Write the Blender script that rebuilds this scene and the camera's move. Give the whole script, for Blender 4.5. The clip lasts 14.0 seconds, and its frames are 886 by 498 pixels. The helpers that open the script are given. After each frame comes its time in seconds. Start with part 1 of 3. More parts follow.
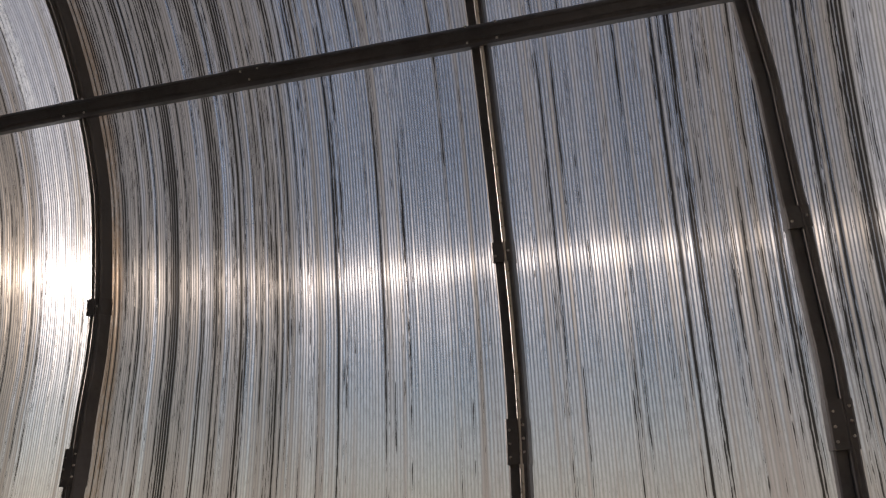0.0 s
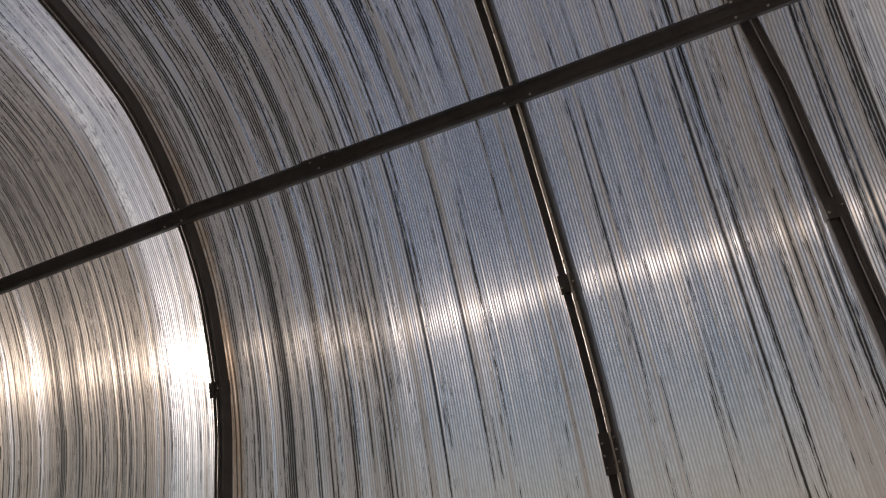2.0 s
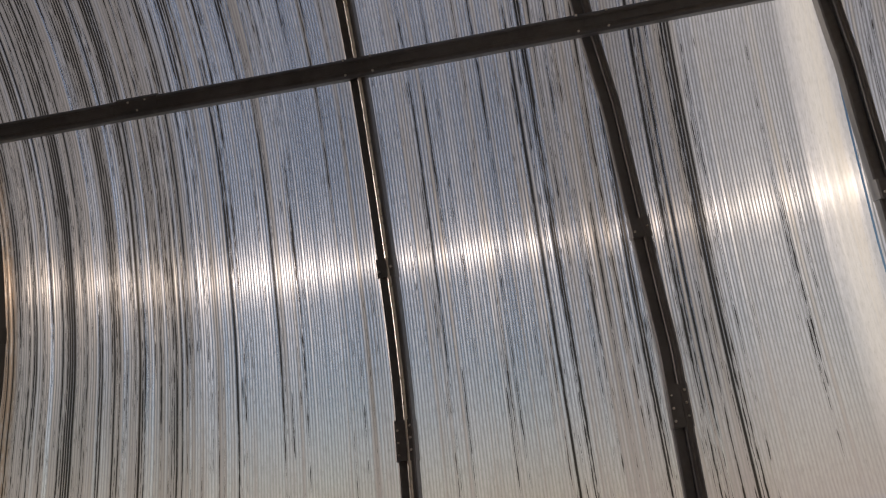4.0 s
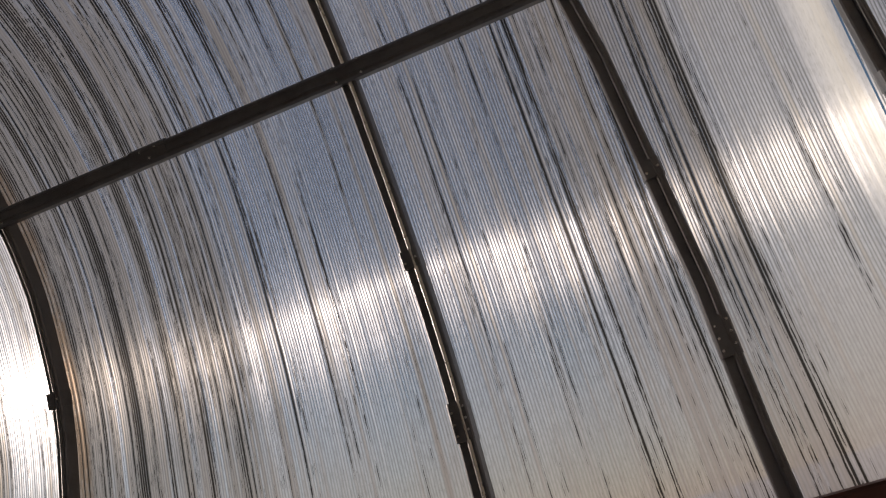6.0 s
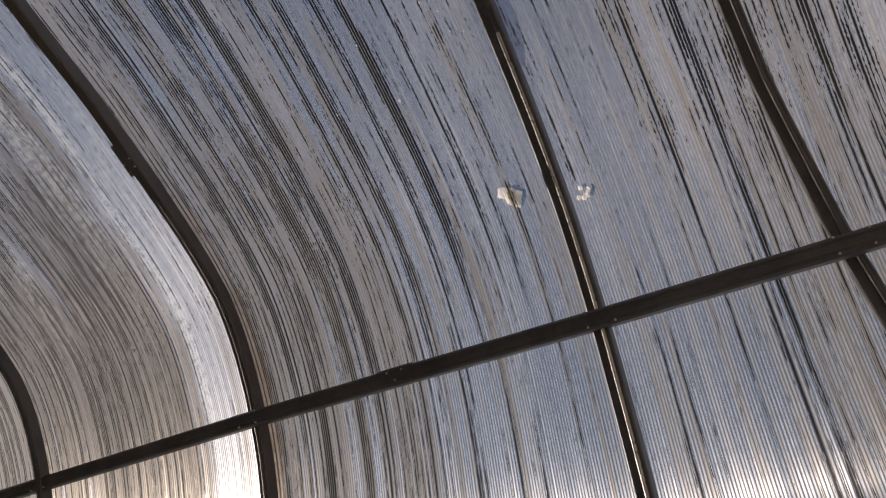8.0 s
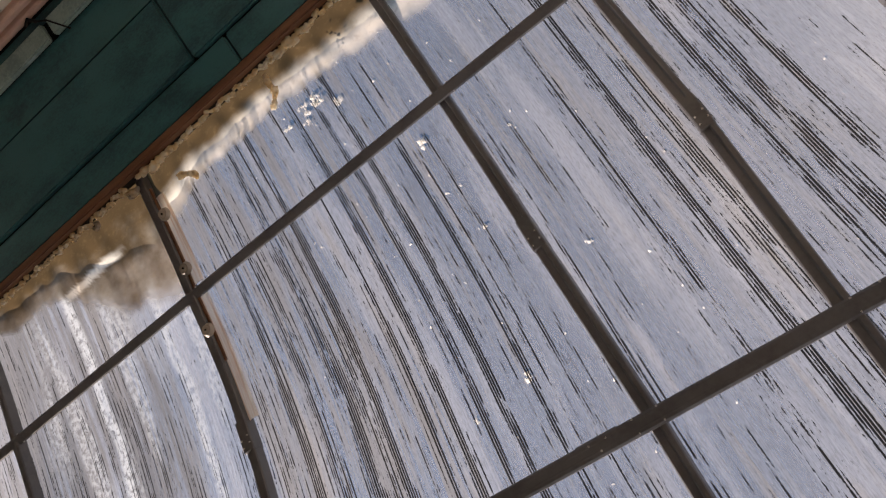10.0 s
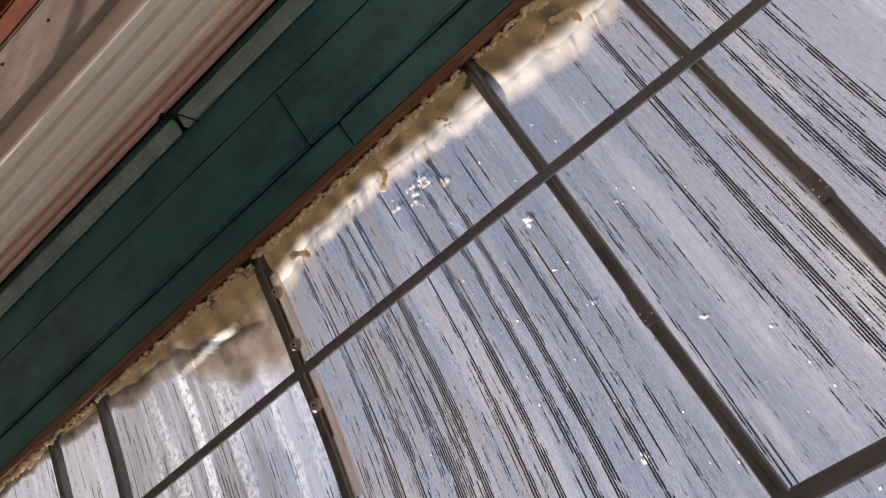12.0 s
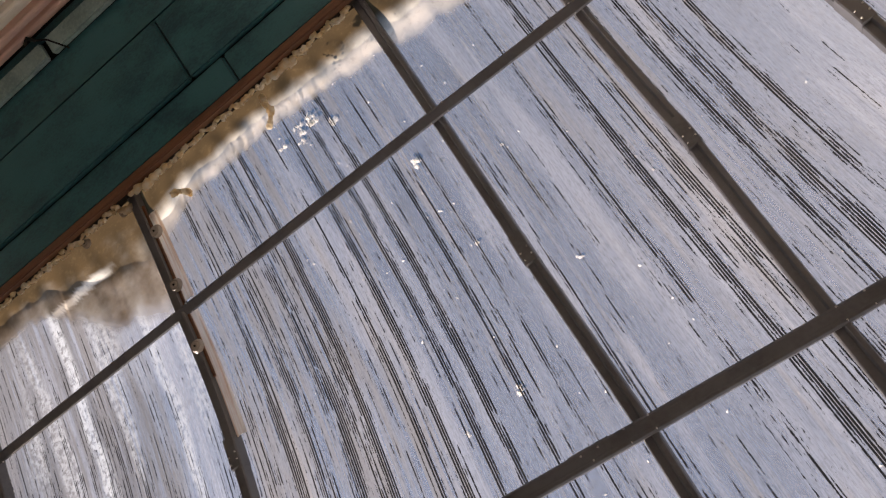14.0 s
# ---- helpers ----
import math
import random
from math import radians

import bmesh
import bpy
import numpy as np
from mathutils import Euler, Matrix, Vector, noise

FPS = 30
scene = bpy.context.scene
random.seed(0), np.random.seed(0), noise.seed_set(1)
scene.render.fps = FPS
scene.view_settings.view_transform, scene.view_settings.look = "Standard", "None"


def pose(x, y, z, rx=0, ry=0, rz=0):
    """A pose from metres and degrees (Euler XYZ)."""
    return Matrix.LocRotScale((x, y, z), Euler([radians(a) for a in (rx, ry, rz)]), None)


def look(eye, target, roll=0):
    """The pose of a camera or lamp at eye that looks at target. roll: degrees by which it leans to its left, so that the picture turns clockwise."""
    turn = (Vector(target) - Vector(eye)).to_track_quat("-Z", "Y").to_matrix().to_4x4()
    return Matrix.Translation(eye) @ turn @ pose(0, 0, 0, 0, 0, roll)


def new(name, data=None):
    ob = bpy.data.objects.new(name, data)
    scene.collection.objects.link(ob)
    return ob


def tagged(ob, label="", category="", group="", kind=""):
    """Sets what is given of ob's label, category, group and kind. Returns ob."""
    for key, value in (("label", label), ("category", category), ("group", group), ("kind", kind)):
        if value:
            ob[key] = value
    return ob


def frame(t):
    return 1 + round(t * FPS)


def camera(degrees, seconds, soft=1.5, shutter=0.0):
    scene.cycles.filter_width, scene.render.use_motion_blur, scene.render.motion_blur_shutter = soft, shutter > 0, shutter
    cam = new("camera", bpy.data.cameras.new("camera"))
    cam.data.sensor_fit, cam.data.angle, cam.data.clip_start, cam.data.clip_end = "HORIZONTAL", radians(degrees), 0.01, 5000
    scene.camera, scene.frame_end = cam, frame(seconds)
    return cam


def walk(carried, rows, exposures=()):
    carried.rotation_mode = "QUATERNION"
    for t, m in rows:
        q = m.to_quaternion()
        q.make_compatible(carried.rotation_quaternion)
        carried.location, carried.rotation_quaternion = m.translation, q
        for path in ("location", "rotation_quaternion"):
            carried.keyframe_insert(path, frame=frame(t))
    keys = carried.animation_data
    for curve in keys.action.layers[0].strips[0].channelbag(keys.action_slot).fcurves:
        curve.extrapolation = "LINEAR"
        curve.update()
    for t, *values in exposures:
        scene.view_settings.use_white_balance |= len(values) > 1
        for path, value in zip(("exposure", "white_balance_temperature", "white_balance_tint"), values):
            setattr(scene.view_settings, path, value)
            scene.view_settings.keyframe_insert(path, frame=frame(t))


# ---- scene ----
cam = camera(61.83, 14.0, soft=1.25)
PATH = [
    (0.0, pose(0.254, 0.124, 1.518, 112.09, 0.84, 16.67)),
    (0.5, pose(0.364, 0.083, 1.488, 110.83, 1.31, 17.25)),
    (1.0, pose(0.401, 0.049, 1.501, 112.46, 5.90, 27.91)),
    (1.5, pose(0.336, 0.017, 1.491, 111.87, 5.79, 31.79)),
    (2.0, pose(0.301, -0.028, 1.478, 115.46, 7.51, 25.32)),
    (2.5, pose(0.306, -0.041, 1.487, 114.48, 7.25, 20.16)),
    (3.0, pose(0.335, -0.017, 1.491, 113.73, 6.60, 13.87)),
    (3.5, pose(0.340, -0.006, 1.513, 112.36, 5.14, 11.32)),
    (3.7, pose(0.339, -0.000, 1.514, 111.67, 5.17, 11.13)),
    (5.8, pose(0.370, 0.016, 1.446, 111.87, 14.65, 17.21)),
    (6.0, pose(0.376, 0.018, 1.448, 113.20, 14.77, 18.72)),
    (6.5, pose(0.353, 0.019, 1.461, 114.69, 13.27, 18.97)),
    (7.0, pose(0.355, 0.011, 1.482, 114.74, 12.08, 19.30)),
    (7.5, pose(0.354, 0.015, 1.508, 121.27, 7.42, 25.19)),
    (8.0, pose(0.345, 0.024, 1.550, 130.85, 0.18, 30.05)),
    (8.5, pose(0.378, 0.035, 1.551, 141.64, -5.90, 36.69)),
    (9.0, pose(0.328, 0.007, 1.554, 157.04, -10.74, 35.41)),
    (9.2, pose(0.319, -0.018, 1.564, 162.26, -11.35, 35.72)),
    (11.3, pose(0.212, -0.049, 1.527, -170.48, -22.31, 35.51)),
    (11.5, pose(0.214, -0.051, 1.521, -170.96, -22.43, 35.96)),
    (12.0, pose(0.206, -0.038, 1.520, -174.73, -23.56, 35.83)),
    (12.5, pose(0.194, -0.045, 1.512, -173.81, -21.24, 35.37)),
    (13.0, pose(0.190, -0.041, 1.511, -174.13, -20.39, 35.81)),
    (13.5, pose(0.202, -0.024, 1.518, -175.75, -17.89, 35.40)),
    (14.0, pose(0.211, 0.013, 1.529, -178.16, -15.71, 35.37)),
]
walk(cam, PATH, exposures=[(0.0, -0.27, 7100, 14), (0.8, -0.36, 7100, 14), (1.5, -0.62, 7150, 15), (2.3, -0.35, 7150, 14), (3.5, -0.22, 7150, 14), (6.0, -0.22, 7100, 14), (7.0, -0.25, 7050, 13), (7.9, -0.04, 7150, 14), (9.0, 0.48, 7450, 15), (11.3, 1.22, 7300, 17), (14.0, 1.05, 7250, 17)])

# ---- sky and sun ----
SUN_DIR = Vector((-0.885, 0.39, 0.247)).normalized()
world = bpy.data.worlds.new("sky")
scene.world = world
world.use_nodes = True
wn, wl = world.node_tree.nodes, world.node_tree.links
sky = wn.new("ShaderNodeTexSky")
sky.sky_type, sky.sun_disc = "NISHITA", False
sky.air_density, sky.dust_density, sky.ozone_density = 1.0, 0.12, 2.0
sky.sun_elevation = math.asin(SUN_DIR.z)
sky.sun_rotation = math.atan2(SUN_DIR.x, SUN_DIR.y)
wl.new(sky.outputs["Color"], wn["Background"].inputs["Color"])
wn["Background"].inputs["Strength"].default_value = 0.085
sun_data = bpy.data.lights.new("sun", "SUN")
sun_data.energy, sun_data.angle, sun_data.color = 5.0, radians(0.6), (1.0, 0.93, 0.85)
sun = new("sun", sun_data)
sun.matrix_world = look(SUN_DIR * 30, (0, 0, 0))

# ---- node helpers ----


class Nodes:
    """A small wrapper for writing node materials."""

    def __init__(self, name):
        self.mat = bpy.data.materials.new(name)
        self.mat.use_nodes = True
        self.tree = self.mat.node_tree
        self.tree.nodes.clear()
        self.out = self.tree.nodes.new("ShaderNodeOutputMaterial")

    def put(self, socket, value):
        if isinstance(value, bpy.types.NodeSocket):
            self.tree.links.new(value, socket)
        elif value is not None:
            if isinstance(value, (tuple, list)) and len(value) == 3 and socket.type == "RGBA":
                value = (*value, 1)
            socket.default_value = value

    def node(self, kind, **inputs):
        n = self.tree.nodes.new(kind)
        for key, value in inputs.items():
            self.put(n.inputs[key.replace("_", " ")], value)
        return n

    def math(self, op, a, b=0.0, c=0.0, clamp=False):
        n = self.tree.nodes.new("ShaderNodeMath")
        n.operation, n.use_clamp = op, clamp
        for i, v in enumerate((a, b, c)):
            self.put(n.inputs[i], v)
        return n.outputs[0]

    def vec(self, x=0.0, y=0.0, z=0.0):
        n = self.tree.nodes.new("ShaderNodeCombineXYZ")
        for i, v in enumerate((x, y, z)):
            self.put(n.inputs[i], v)
        return n.outputs[0]

    def noise(self, vector, scale=1.0, detail=2.0, rough=0.5, color=False):
        n = self.tree.nodes.new("ShaderNodeTexNoise")
        self.put(n.inputs["Vector"], vector)
        n.inputs["Scale"].default_value = scale
        n.inputs["Detail"].default_value = detail
        n.inputs["Roughness"].default_value = rough
        return n.outputs["Color" if color else "Fac"]

    def step(self, value, lo, hi, a=0.0, b=1.0):
        n = self.tree.nodes.new("ShaderNodeMapRange")
        n.interpolation_type = "SMOOTHSTEP"
        for i, v in enumerate((value, lo, hi, a, b)):
            self.put(n.inputs[i], v)
        return n.outputs[0]

    def mix(self, fac, a, b):
        n = self.tree.nodes.new("ShaderNodeMix")
        n.data_type = "RGBA"
        self.put(n.inputs[0], fac)
        self.put(n.inputs[6], a)
        self.put(n.inputs[7], b)
        return n.outputs[2]

    def blend(self, fac, a, b):
        n = self.tree.nodes.new("ShaderNodeMixShader")
        self.put(n.inputs[0], fac)
        self.tree.links.new(a, n.inputs[1])
        self.tree.links.new(b, n.inputs[2])
        return n.outputs[0]

    def bump(self, height, strength=0.3, distance=0.01):
        n = self.node("ShaderNodeBump", Height=height, Strength=strength, Distance=distance)
        return n.outputs[0]

    def done(self, shader):
        self.tree.links.new(shader, self.out.inputs["Surface"])
        return self.mat

    def place(self):
        return self.tree.nodes.new("ShaderNodeTexCoord").outputs["Object"]


def solid(name, color, dark, rough=0.6, metal=0.0, scale=8.0, stretch=(1, 1, 1), bump=0.25, fine=90.0):
    """A worn surface: two scales of tone over a base colour, with fine relief."""
    m = Nodes(name)
    mp = m.node("ShaderNodeMapping", Vector=m.place())
    mp.inputs["Scale"].default_value = stretch
    v = mp.outputs[0]
    big = m.noise(v, scale, 4.0, 0.6)
    small = m.noise(v, fine, 3.0, 0.6)
    tone = m.math("ADD", m.math("MULTIPLY", big, 0.65), m.math("MULTIPLY", small, 0.35))
    rnd = m.tree.nodes.new("ShaderNodeObjectInfo").outputs["Random"]
    tone = m.math("ADD", tone, m.math("MULTIPLY", m.math("SUBTRACT", rnd, 0.5), 0.12))
    col = m.mix(m.step(tone, 0.34, 0.62), dark, color)
    b = m.node("ShaderNodeBsdfPrincipled", Base_Color=col, Metallic=metal,
               Roughness=m.step(small, 0.2, 0.8, rough - 0.1, rough + 0.12),
               Normal=m.bump(tone, bump, 0.004))
    return m.done(b.outputs[0])


# ---- arch of the lean-to: (distance from the camera line, height) of the rib's middle ----
ARCH = [(1.44, 0.0), (1.475, 0.6), (1.49, 1.1), (1.495, 1.64), (1.48, 1.88), (1.455, 2.03), (1.40, 2.25),
        (1.33, 2.45), (1.24, 2.60), (1.12, 2.735), (0.93, 2.875), (0.62, 3.045), (0.30, 3.178), (-0.20, 3.425),
        (-0.69, 3.56), (-1.17, 3.615)]


def spline(points, per=8):
    out = []
    n = len(points)
    for i in range(n - 1):
        p0, p1, p2, p3 = (np.array(points[max(0, min(n - 1, i + k))], float) for k in (-1, 0, 1, 2))
        for s in range(per):
            u = s / per
            out.append(0.5 * (2 * p1 + (p2 - p0) * u + (2 * p0 - 5 * p1 + 4 * p2 - p3) * u ** 2 + (3 * p1 - p0 - 3 * p2 + p3) * u ** 3))
    out.append(np.array(points[-1], float))
    return np.array(out)


CURVE = spline(ARCH)
STEPS = np.r_[0, np.cumsum(np.hypot(*np.diff(CURVE, axis=0).T))]


def arch_at(s):
    """Place (y, z), tangent and outward normal at the arc length s."""
    p = np.array([np.interp(s, STEPS, CURVE[:, k]) for k in (0, 1)])
    a = np.array([np.interp(s - 0.02, STEPS, CURVE[:, k]) for k in (0, 1)])
    b = np.array([np.interp(s + 0.02, STEPS, CURVE[:, k]) for k in (0, 1)])
    t = (b - a) / max(1e-9, np.hypot(*(b - a)))
    return p, t, np.array([t[1], -t[0]])


def arc_of(z, y=None):
    """Arc length at a height (or, on the flat part, at a y)."""
    if y is not None:
        return float(np.interp(-y, -CURVE[24:, 0], STEPS[24:]))
    return float(np.interp(z, CURVE[:, 1], STEPS))


BASE = arc_of(1.39)
TOP = float(STEPS[-1])
RIBS = [-4.15, -3.5, -2.75, -1.88, -1.0, 0.0, 0.49, 0.955, 1.45, 1.95, 2.5, 3.0]
X_MIN, X_MAX = -4.2, 3.05

# the frame is out of true: how far three ribs lean outward and bow along the wall, at eleven arc lengths
KNOTS = [arc_of(1.5), arc_of(1.8), arc_of(2.05), arc_of(2.3), arc_of(2.5), arc_of(2.75), arc_of(0, 0.75), arc_of(0, 0.27), arc_of(0, -0.2), arc_of(0, -0.69), TOP]
LEAN_X = [-1.0, 0.0, 0.49]
LEAN = [(0.011, 0.021, 0.046, 0.053, 0.041, 0.038, 0.003, -0.024, -0.035, -0.027, 0.010),
        (-0.022, -0.026, -0.030, -0.019, -0.010, -0.004, 0.0, -0.002, -0.003, -0.001, 0.0),
        (-0.020, -0.021, -0.016, -0.004, 0.007, 0.006, 0.001, -0.003, -0.001, 0.0, 0.001)]
BOW = [(-0.002, -0.002, 0.004, 0.005, 0.002, 0.006, 0.0, -0.004, -0.006, -0.010, 0.0),
       (-0.005, -0.003, -0.005, -0.010, -0.012, -0.006, 0.006, 0.008, -0.011, -0.012, -0.008),
       (0.029, 0.036, 0.026, 0.014, -0.013, -0.043, -0.059, -0.044, -0.013, -0.014, -0.021)]


def lean(x, s):
    return float(np.interp(x, LEAN_X, [np.interp(s, KNOTS, row) for row in LEAN]))


def on_arch(x, s, out=0.0):
    """The point at x and arc length s, a little outward of the rib's middle."""
    p, t, n = arch_at(min(s, TOP))
    p = p + n * (out + lean(x, s)) + t * max(0.0, s - TOP)
    return Vector((x, p[0], p[1]))


def bow(x, s):
    """How far a rib bows along the wall."""
    return float(np.interp(x, LEAN_X, [np.interp(s, KNOTS, row) for row in BOW]))


def ramp(m, value, stops):
    n = m.tree.nodes.new("ShaderNodeValToRGB")
    m.put(n.inputs[0], value)
    els = n.color_ramp.elements
    while len(els) < len(stops):
        els.new(0.5)
    for e, (p, c) in zip(els, stops):
        e.position, e.color = p, (c, c, c, 1)
    return n.outputs[0]


GRIME = [(-2.8, 0.95), (-1.26, 1.0), (-1.15, 0.12), (-1.01, 0.05), (-0.99, 0.95), (-0.75, 0.8), (-0.5, 0.72), (-0.38, 0.5),
         (-0.2, 0.28), (0.12, 0.32), (0.28, 0.5), (0.5, 0.58), (0.62, 0.5), (0.70, 0.15), (0.94, 0.08), (0.97, 0.55), (3.05, 0.5)]


# smooth creamy strips, clouded and brightened to put in the sun's glare there
MILK = [(-2.8, 0.1), (-1.17, 0.04), (-1.12, 0.15), (-1.01, 0.17), (-0.99, 0.0), (0.60, 0.0), (0.70, 0.32), (0.86, 0.38), (0.91, 1.0), (0.97, 0.2), (3.05, 0.2)]


# the main runs of algae: where along the wall, half width, strength; on the upright part and on the roof
WALL_RUNS = [(-0.90, 0.012, 0.5), (-0.79, 0.028, 1.0), (-0.682, 0.010, 0.6), (-0.615, 0.022, 0.7), (-0.525, 0.010, 0.6), (-0.444, 0.010, 0.6), (-0.372, 0.018, 0.9),
             (-0.273, 0.012, 0.8), (-0.217, 0.009, 1.1), (0.088, 0.009, 0.9), (0.117, 0.009, 1.1), (0.193, 0.012, 0.5), (0.287, 0.010, 0.8), (0.316, 0.016, 1.2),
             (0.348, 0.011, 1.3), (0.412, 0.010, 0.6), (0.488, 0.012, 0.9), (0.575, 0.026, 1.1), (0.636, 0.022, 1.0), (0.695, 0.012, 0.7)]
ROOF_RUNS = [(-0.86, 0.030, 0.7), (-0.775, 0.022, 0.7), (-0.69, 0.022, 0.9), (-0.642, 0.014, 0.8), (-0.608, 0.020, 1.1), (-0.49, 0.012, 0.8), (-0.426, 0.018, 1.1),
             (-0.347, 0.016, 1.2), (-0.292, 0.024, 1.2), (-0.20, 0.013, 1.2), (-0.163, 0.009, 0.9), (-0.12, 0.008, 0.7), (0.03, 0.010, 0.7), (0.10, 0.008, 0.6),
             (0.245, 0.016, 0.8), (0.345, 0.024, 1.1), (0.42, 0.020, 0.8), (0.565, 0.026, 1.1), (0.623, 0.022, 1.0), (0.70, 0.024, 1.0)]


def run_ramp(m, u, runs):
    """The strength of the runs at u, as one or two tables of bumps."""
    total = None
    lo, hi = -1.0, 0.95
    for part_of in (runs[:10], runs[10:]):
        stops, last = [], lo
        for x, w, k in part_of:
            a = max(x - w, last + 0.001)
            stops += [((a - lo) / (hi - lo), 0.0), ((x - lo) / (hi - lo), k / 1.3), ((x + w - lo) / (hi - lo), 0.0)]
            last = x + w
        n = ramp(m, m.math("DIVIDE", m.math("SUBTRACT", u, lo), hi - lo), stops)
        total = n if total is None else m.math("MAXIMUM", total, n)
    return m.math("MULTIPLY", total, 1.3)


def sheet_material(name, sheen, cloudy=0.0):
    """Fluted twin-wall plastic: algae in the flutes, grime and painted haze on the skin, light spread across the
    flutes.
    """
    m = Nodes(name)
    uv = m.tree.nodes.new("ShaderNodeUVMap")
    uv.uv_map = "arc"
    sep = m.node("ShaderNodeSeparateXYZ", Vector=uv.outputs[0])
    u, v0 = sep.outputs[0], sep.outputs[1]
    mul, add, sub = (lambda a, b: m.math("MULTIPLY", a, b)), (lambda a, b: m.math("ADD", a, b)), (lambda a, b: m.math("SUBTRACT", a, b))
    # runs are long on the wall, short on the flat of the roof
    knee = arc_of(2.7)
    v = add(mul(v0, 0.8), mul(m.math("MAXIMUM", sub(v0, knee), 0.0), 2.9))
    flat = m.step(v0, knee - 0.2, knee + 0.9)
    pitch = 0.0066
    cell = add(m.math("DIVIDE", u, pitch), mul(m.noise(m.vec(mul(u, 55.0), 0.0, 6.0), 1.0, 2.0), 0.8))
    idx = m.math("FLOOR", cell)
    frac = m.math("FRACT", cell)
    rnd = m.node("ShaderNodeTexWhiteNoise", Vector=m.vec(idx, 3.7, 0.0)).outputs["Value"]
    rnd2 = m.node("ShaderNodeTexWhiteNoise", Vector=m.vec(idx, 9.1, 0.0)).outputs["Value"]
    dash = m.noise(m.vec(mul(idx, 7.31), mul(v, 1.5), 0.0), 1.0, 3.0, 0.7)
    ragged = m.noise(m.vec(mul(u, 500.0), mul(v, 26.0), 4.0), 1.0, 3.0, 0.65)
    mottle = m.noise(m.vec(mul(u, 260.0), mul(v0, 42.0), 7.0), 1.0, 3.0, 0.65)
    wide = m.noise(m.vec(mul(u, 8.0), mul(v, 0.25), 2.0), 1.0, 2.0, 0.6)
    mid = m.noise(m.vec(mul(u, 24.0 if sheen else 38.0), mul(v, 0.35), 9.0), 1.0, 3.0, 0.65)
    fine = m.noise(m.vec(mul(u, 120.0), mul(v, 0.5), 19.0), 1.0, 2.0, 0.6)
    blot = m.noise(m.vec(mul(u, 7.0), mul(v0, 4.0), 5.0), 1.0, 5.0, 0.65)
    fleck = m.noise(m.vec(mul(u, 420.0), mul(v0, 90.0), 1.0), 1.0, 3.0, 0.7)
    pos = m.math("DIVIDE", sub(u, -2.8), 5.85)
    grime = ramp(m, pos, [((x + 2.8) / 5.85, g) for x, g in GRIME])
    bend = m.step(v0, arc_of(2.25), arc_of(2.85))
    grime = mul(mul(sub(grime, 0.45), 0.36), sub(1.0, mul(flat, 0.35)))
    # dark algae threads along the webs, thin where they start and fade out
    up = m.step(v0, knee - 0.45, knee - 0.05)
    runs = add(mul(run_ramp(m, u, WALL_RUNS), sub(1.0, up)), mul(run_ramp(m, u, ROOF_RUNS), up))
    thread = add(add(mul(dash, 1.25), mul(mid, add(0.30, mul(flat, 0.10)))), add(mul(rnd2, 0.34), mul(runs, RUN)))
    thread = add(add(thread, mul(wide, 0.20)), mul(grime, 0.75))
    thread = sub(add(add(thread, mul(bend, 0.07)), mul(mul(runs, flat), 0.14)), mul(flat, THREAD_ROOF - (0.03 if sheen else 0.0)))
    thread = sub(thread, mul(m.step(v0, TOP - 1.0, TOP - 0.2), 0.13))
    chop = m.noise(m.vec(mul(idx, 3.37), mul(v0, 6.5), 21.0), 1.0, 2.0, 0.6)
    thread = sub(thread, mul(mul(flat, m.step(chop, 0.54, 0.42)), 0.15))
    width = mul(sub(add(thread, mul(sub(ragged, 0.5), 0.75)), THREAD), add(1.6, mul(flat, 0.3)))
    # low dust, spread half a metre up as painted haze dulling the horizon, ragged-edged
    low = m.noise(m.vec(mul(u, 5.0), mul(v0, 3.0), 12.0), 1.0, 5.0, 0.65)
    dust_haze = m.step(add(sub(v0, BASE), mul(sub(low, 0.5), 0.35)), 0.55, 0.10)
    edge = m.math("ABSOLUTE", sub(frac, 0.5))
    dark = mul(m.step(sub(m.math("MINIMUM", sub(width, mul(dust_haze, 0.1)), add(0.31, mul(runs, 0.10))), edge), -0.06, 0.10), m.step(width, 0.0, 0.12))
    # grey-brown film, flute by flute
    film = add(add(mul(mid, 0.75), mul(wide, 0.45)), add(mul(mul(rnd, sub(1.0, mul(flat, 0.75))), 0.13), mul(fine, 0.42)))
    film = add(add(sub(film, 0.05), mul(blot, 0.18)), grime)
    # film thickened on the bend, painting in its darkness at a grazing view
    film = mul(m.step(add(film, mul(bend, mul(m.math("MAXIMUM", grime, 0.0), 0.5))), FILM, FILM + 0.27), sub(1.0, mul(flat, 0.25)))
    milk = mul(ramp(m, pos, [((x + 2.8) / 5.85, g) for x, g in MILK]), sub(1.0, mul(flat, 0.8)))
    web = mul(mul(m.step(edge, 0.12, 0.47), sub(sub(1.0, mul(bend, 0.68)), mul(flat, 0.25))), mul(sub(1.0, m.step(milk, 0.39, 0.50)), sub(1.0, mul(dust_haze, 0.55))))
    skin = m.mix(film, (0.985, 0.95, 0.98), (0.31, 0.265, 0.23) if sheen else (0.46, 0.41, 0.375))
    skin = m.mix(mul(m.step(blot, 0.5, 0.8), 0.25), skin, (0.55, 0.48, 0.42))
    skin = m.mix(mul(web, 0.72), skin, (0.17, 0.165, 0.16))
    skin = m.mix(mul(m.step(mottle, 0.42, 0.70), 0.42), skin, (0.36, 0.33, 0.32))
    skin = m.mix(mul(m.step(fleck, 0.60, 0.70), 0.6), skin, (0.22, 0.18, 0.15))
    skin = m.mix(mul(milk, 0.7), skin, (0.90, 0.86, 0.77))
    skin = m.mix(mul(dust_haze, 0.65), skin, (0.34, 0.31, 0.315))
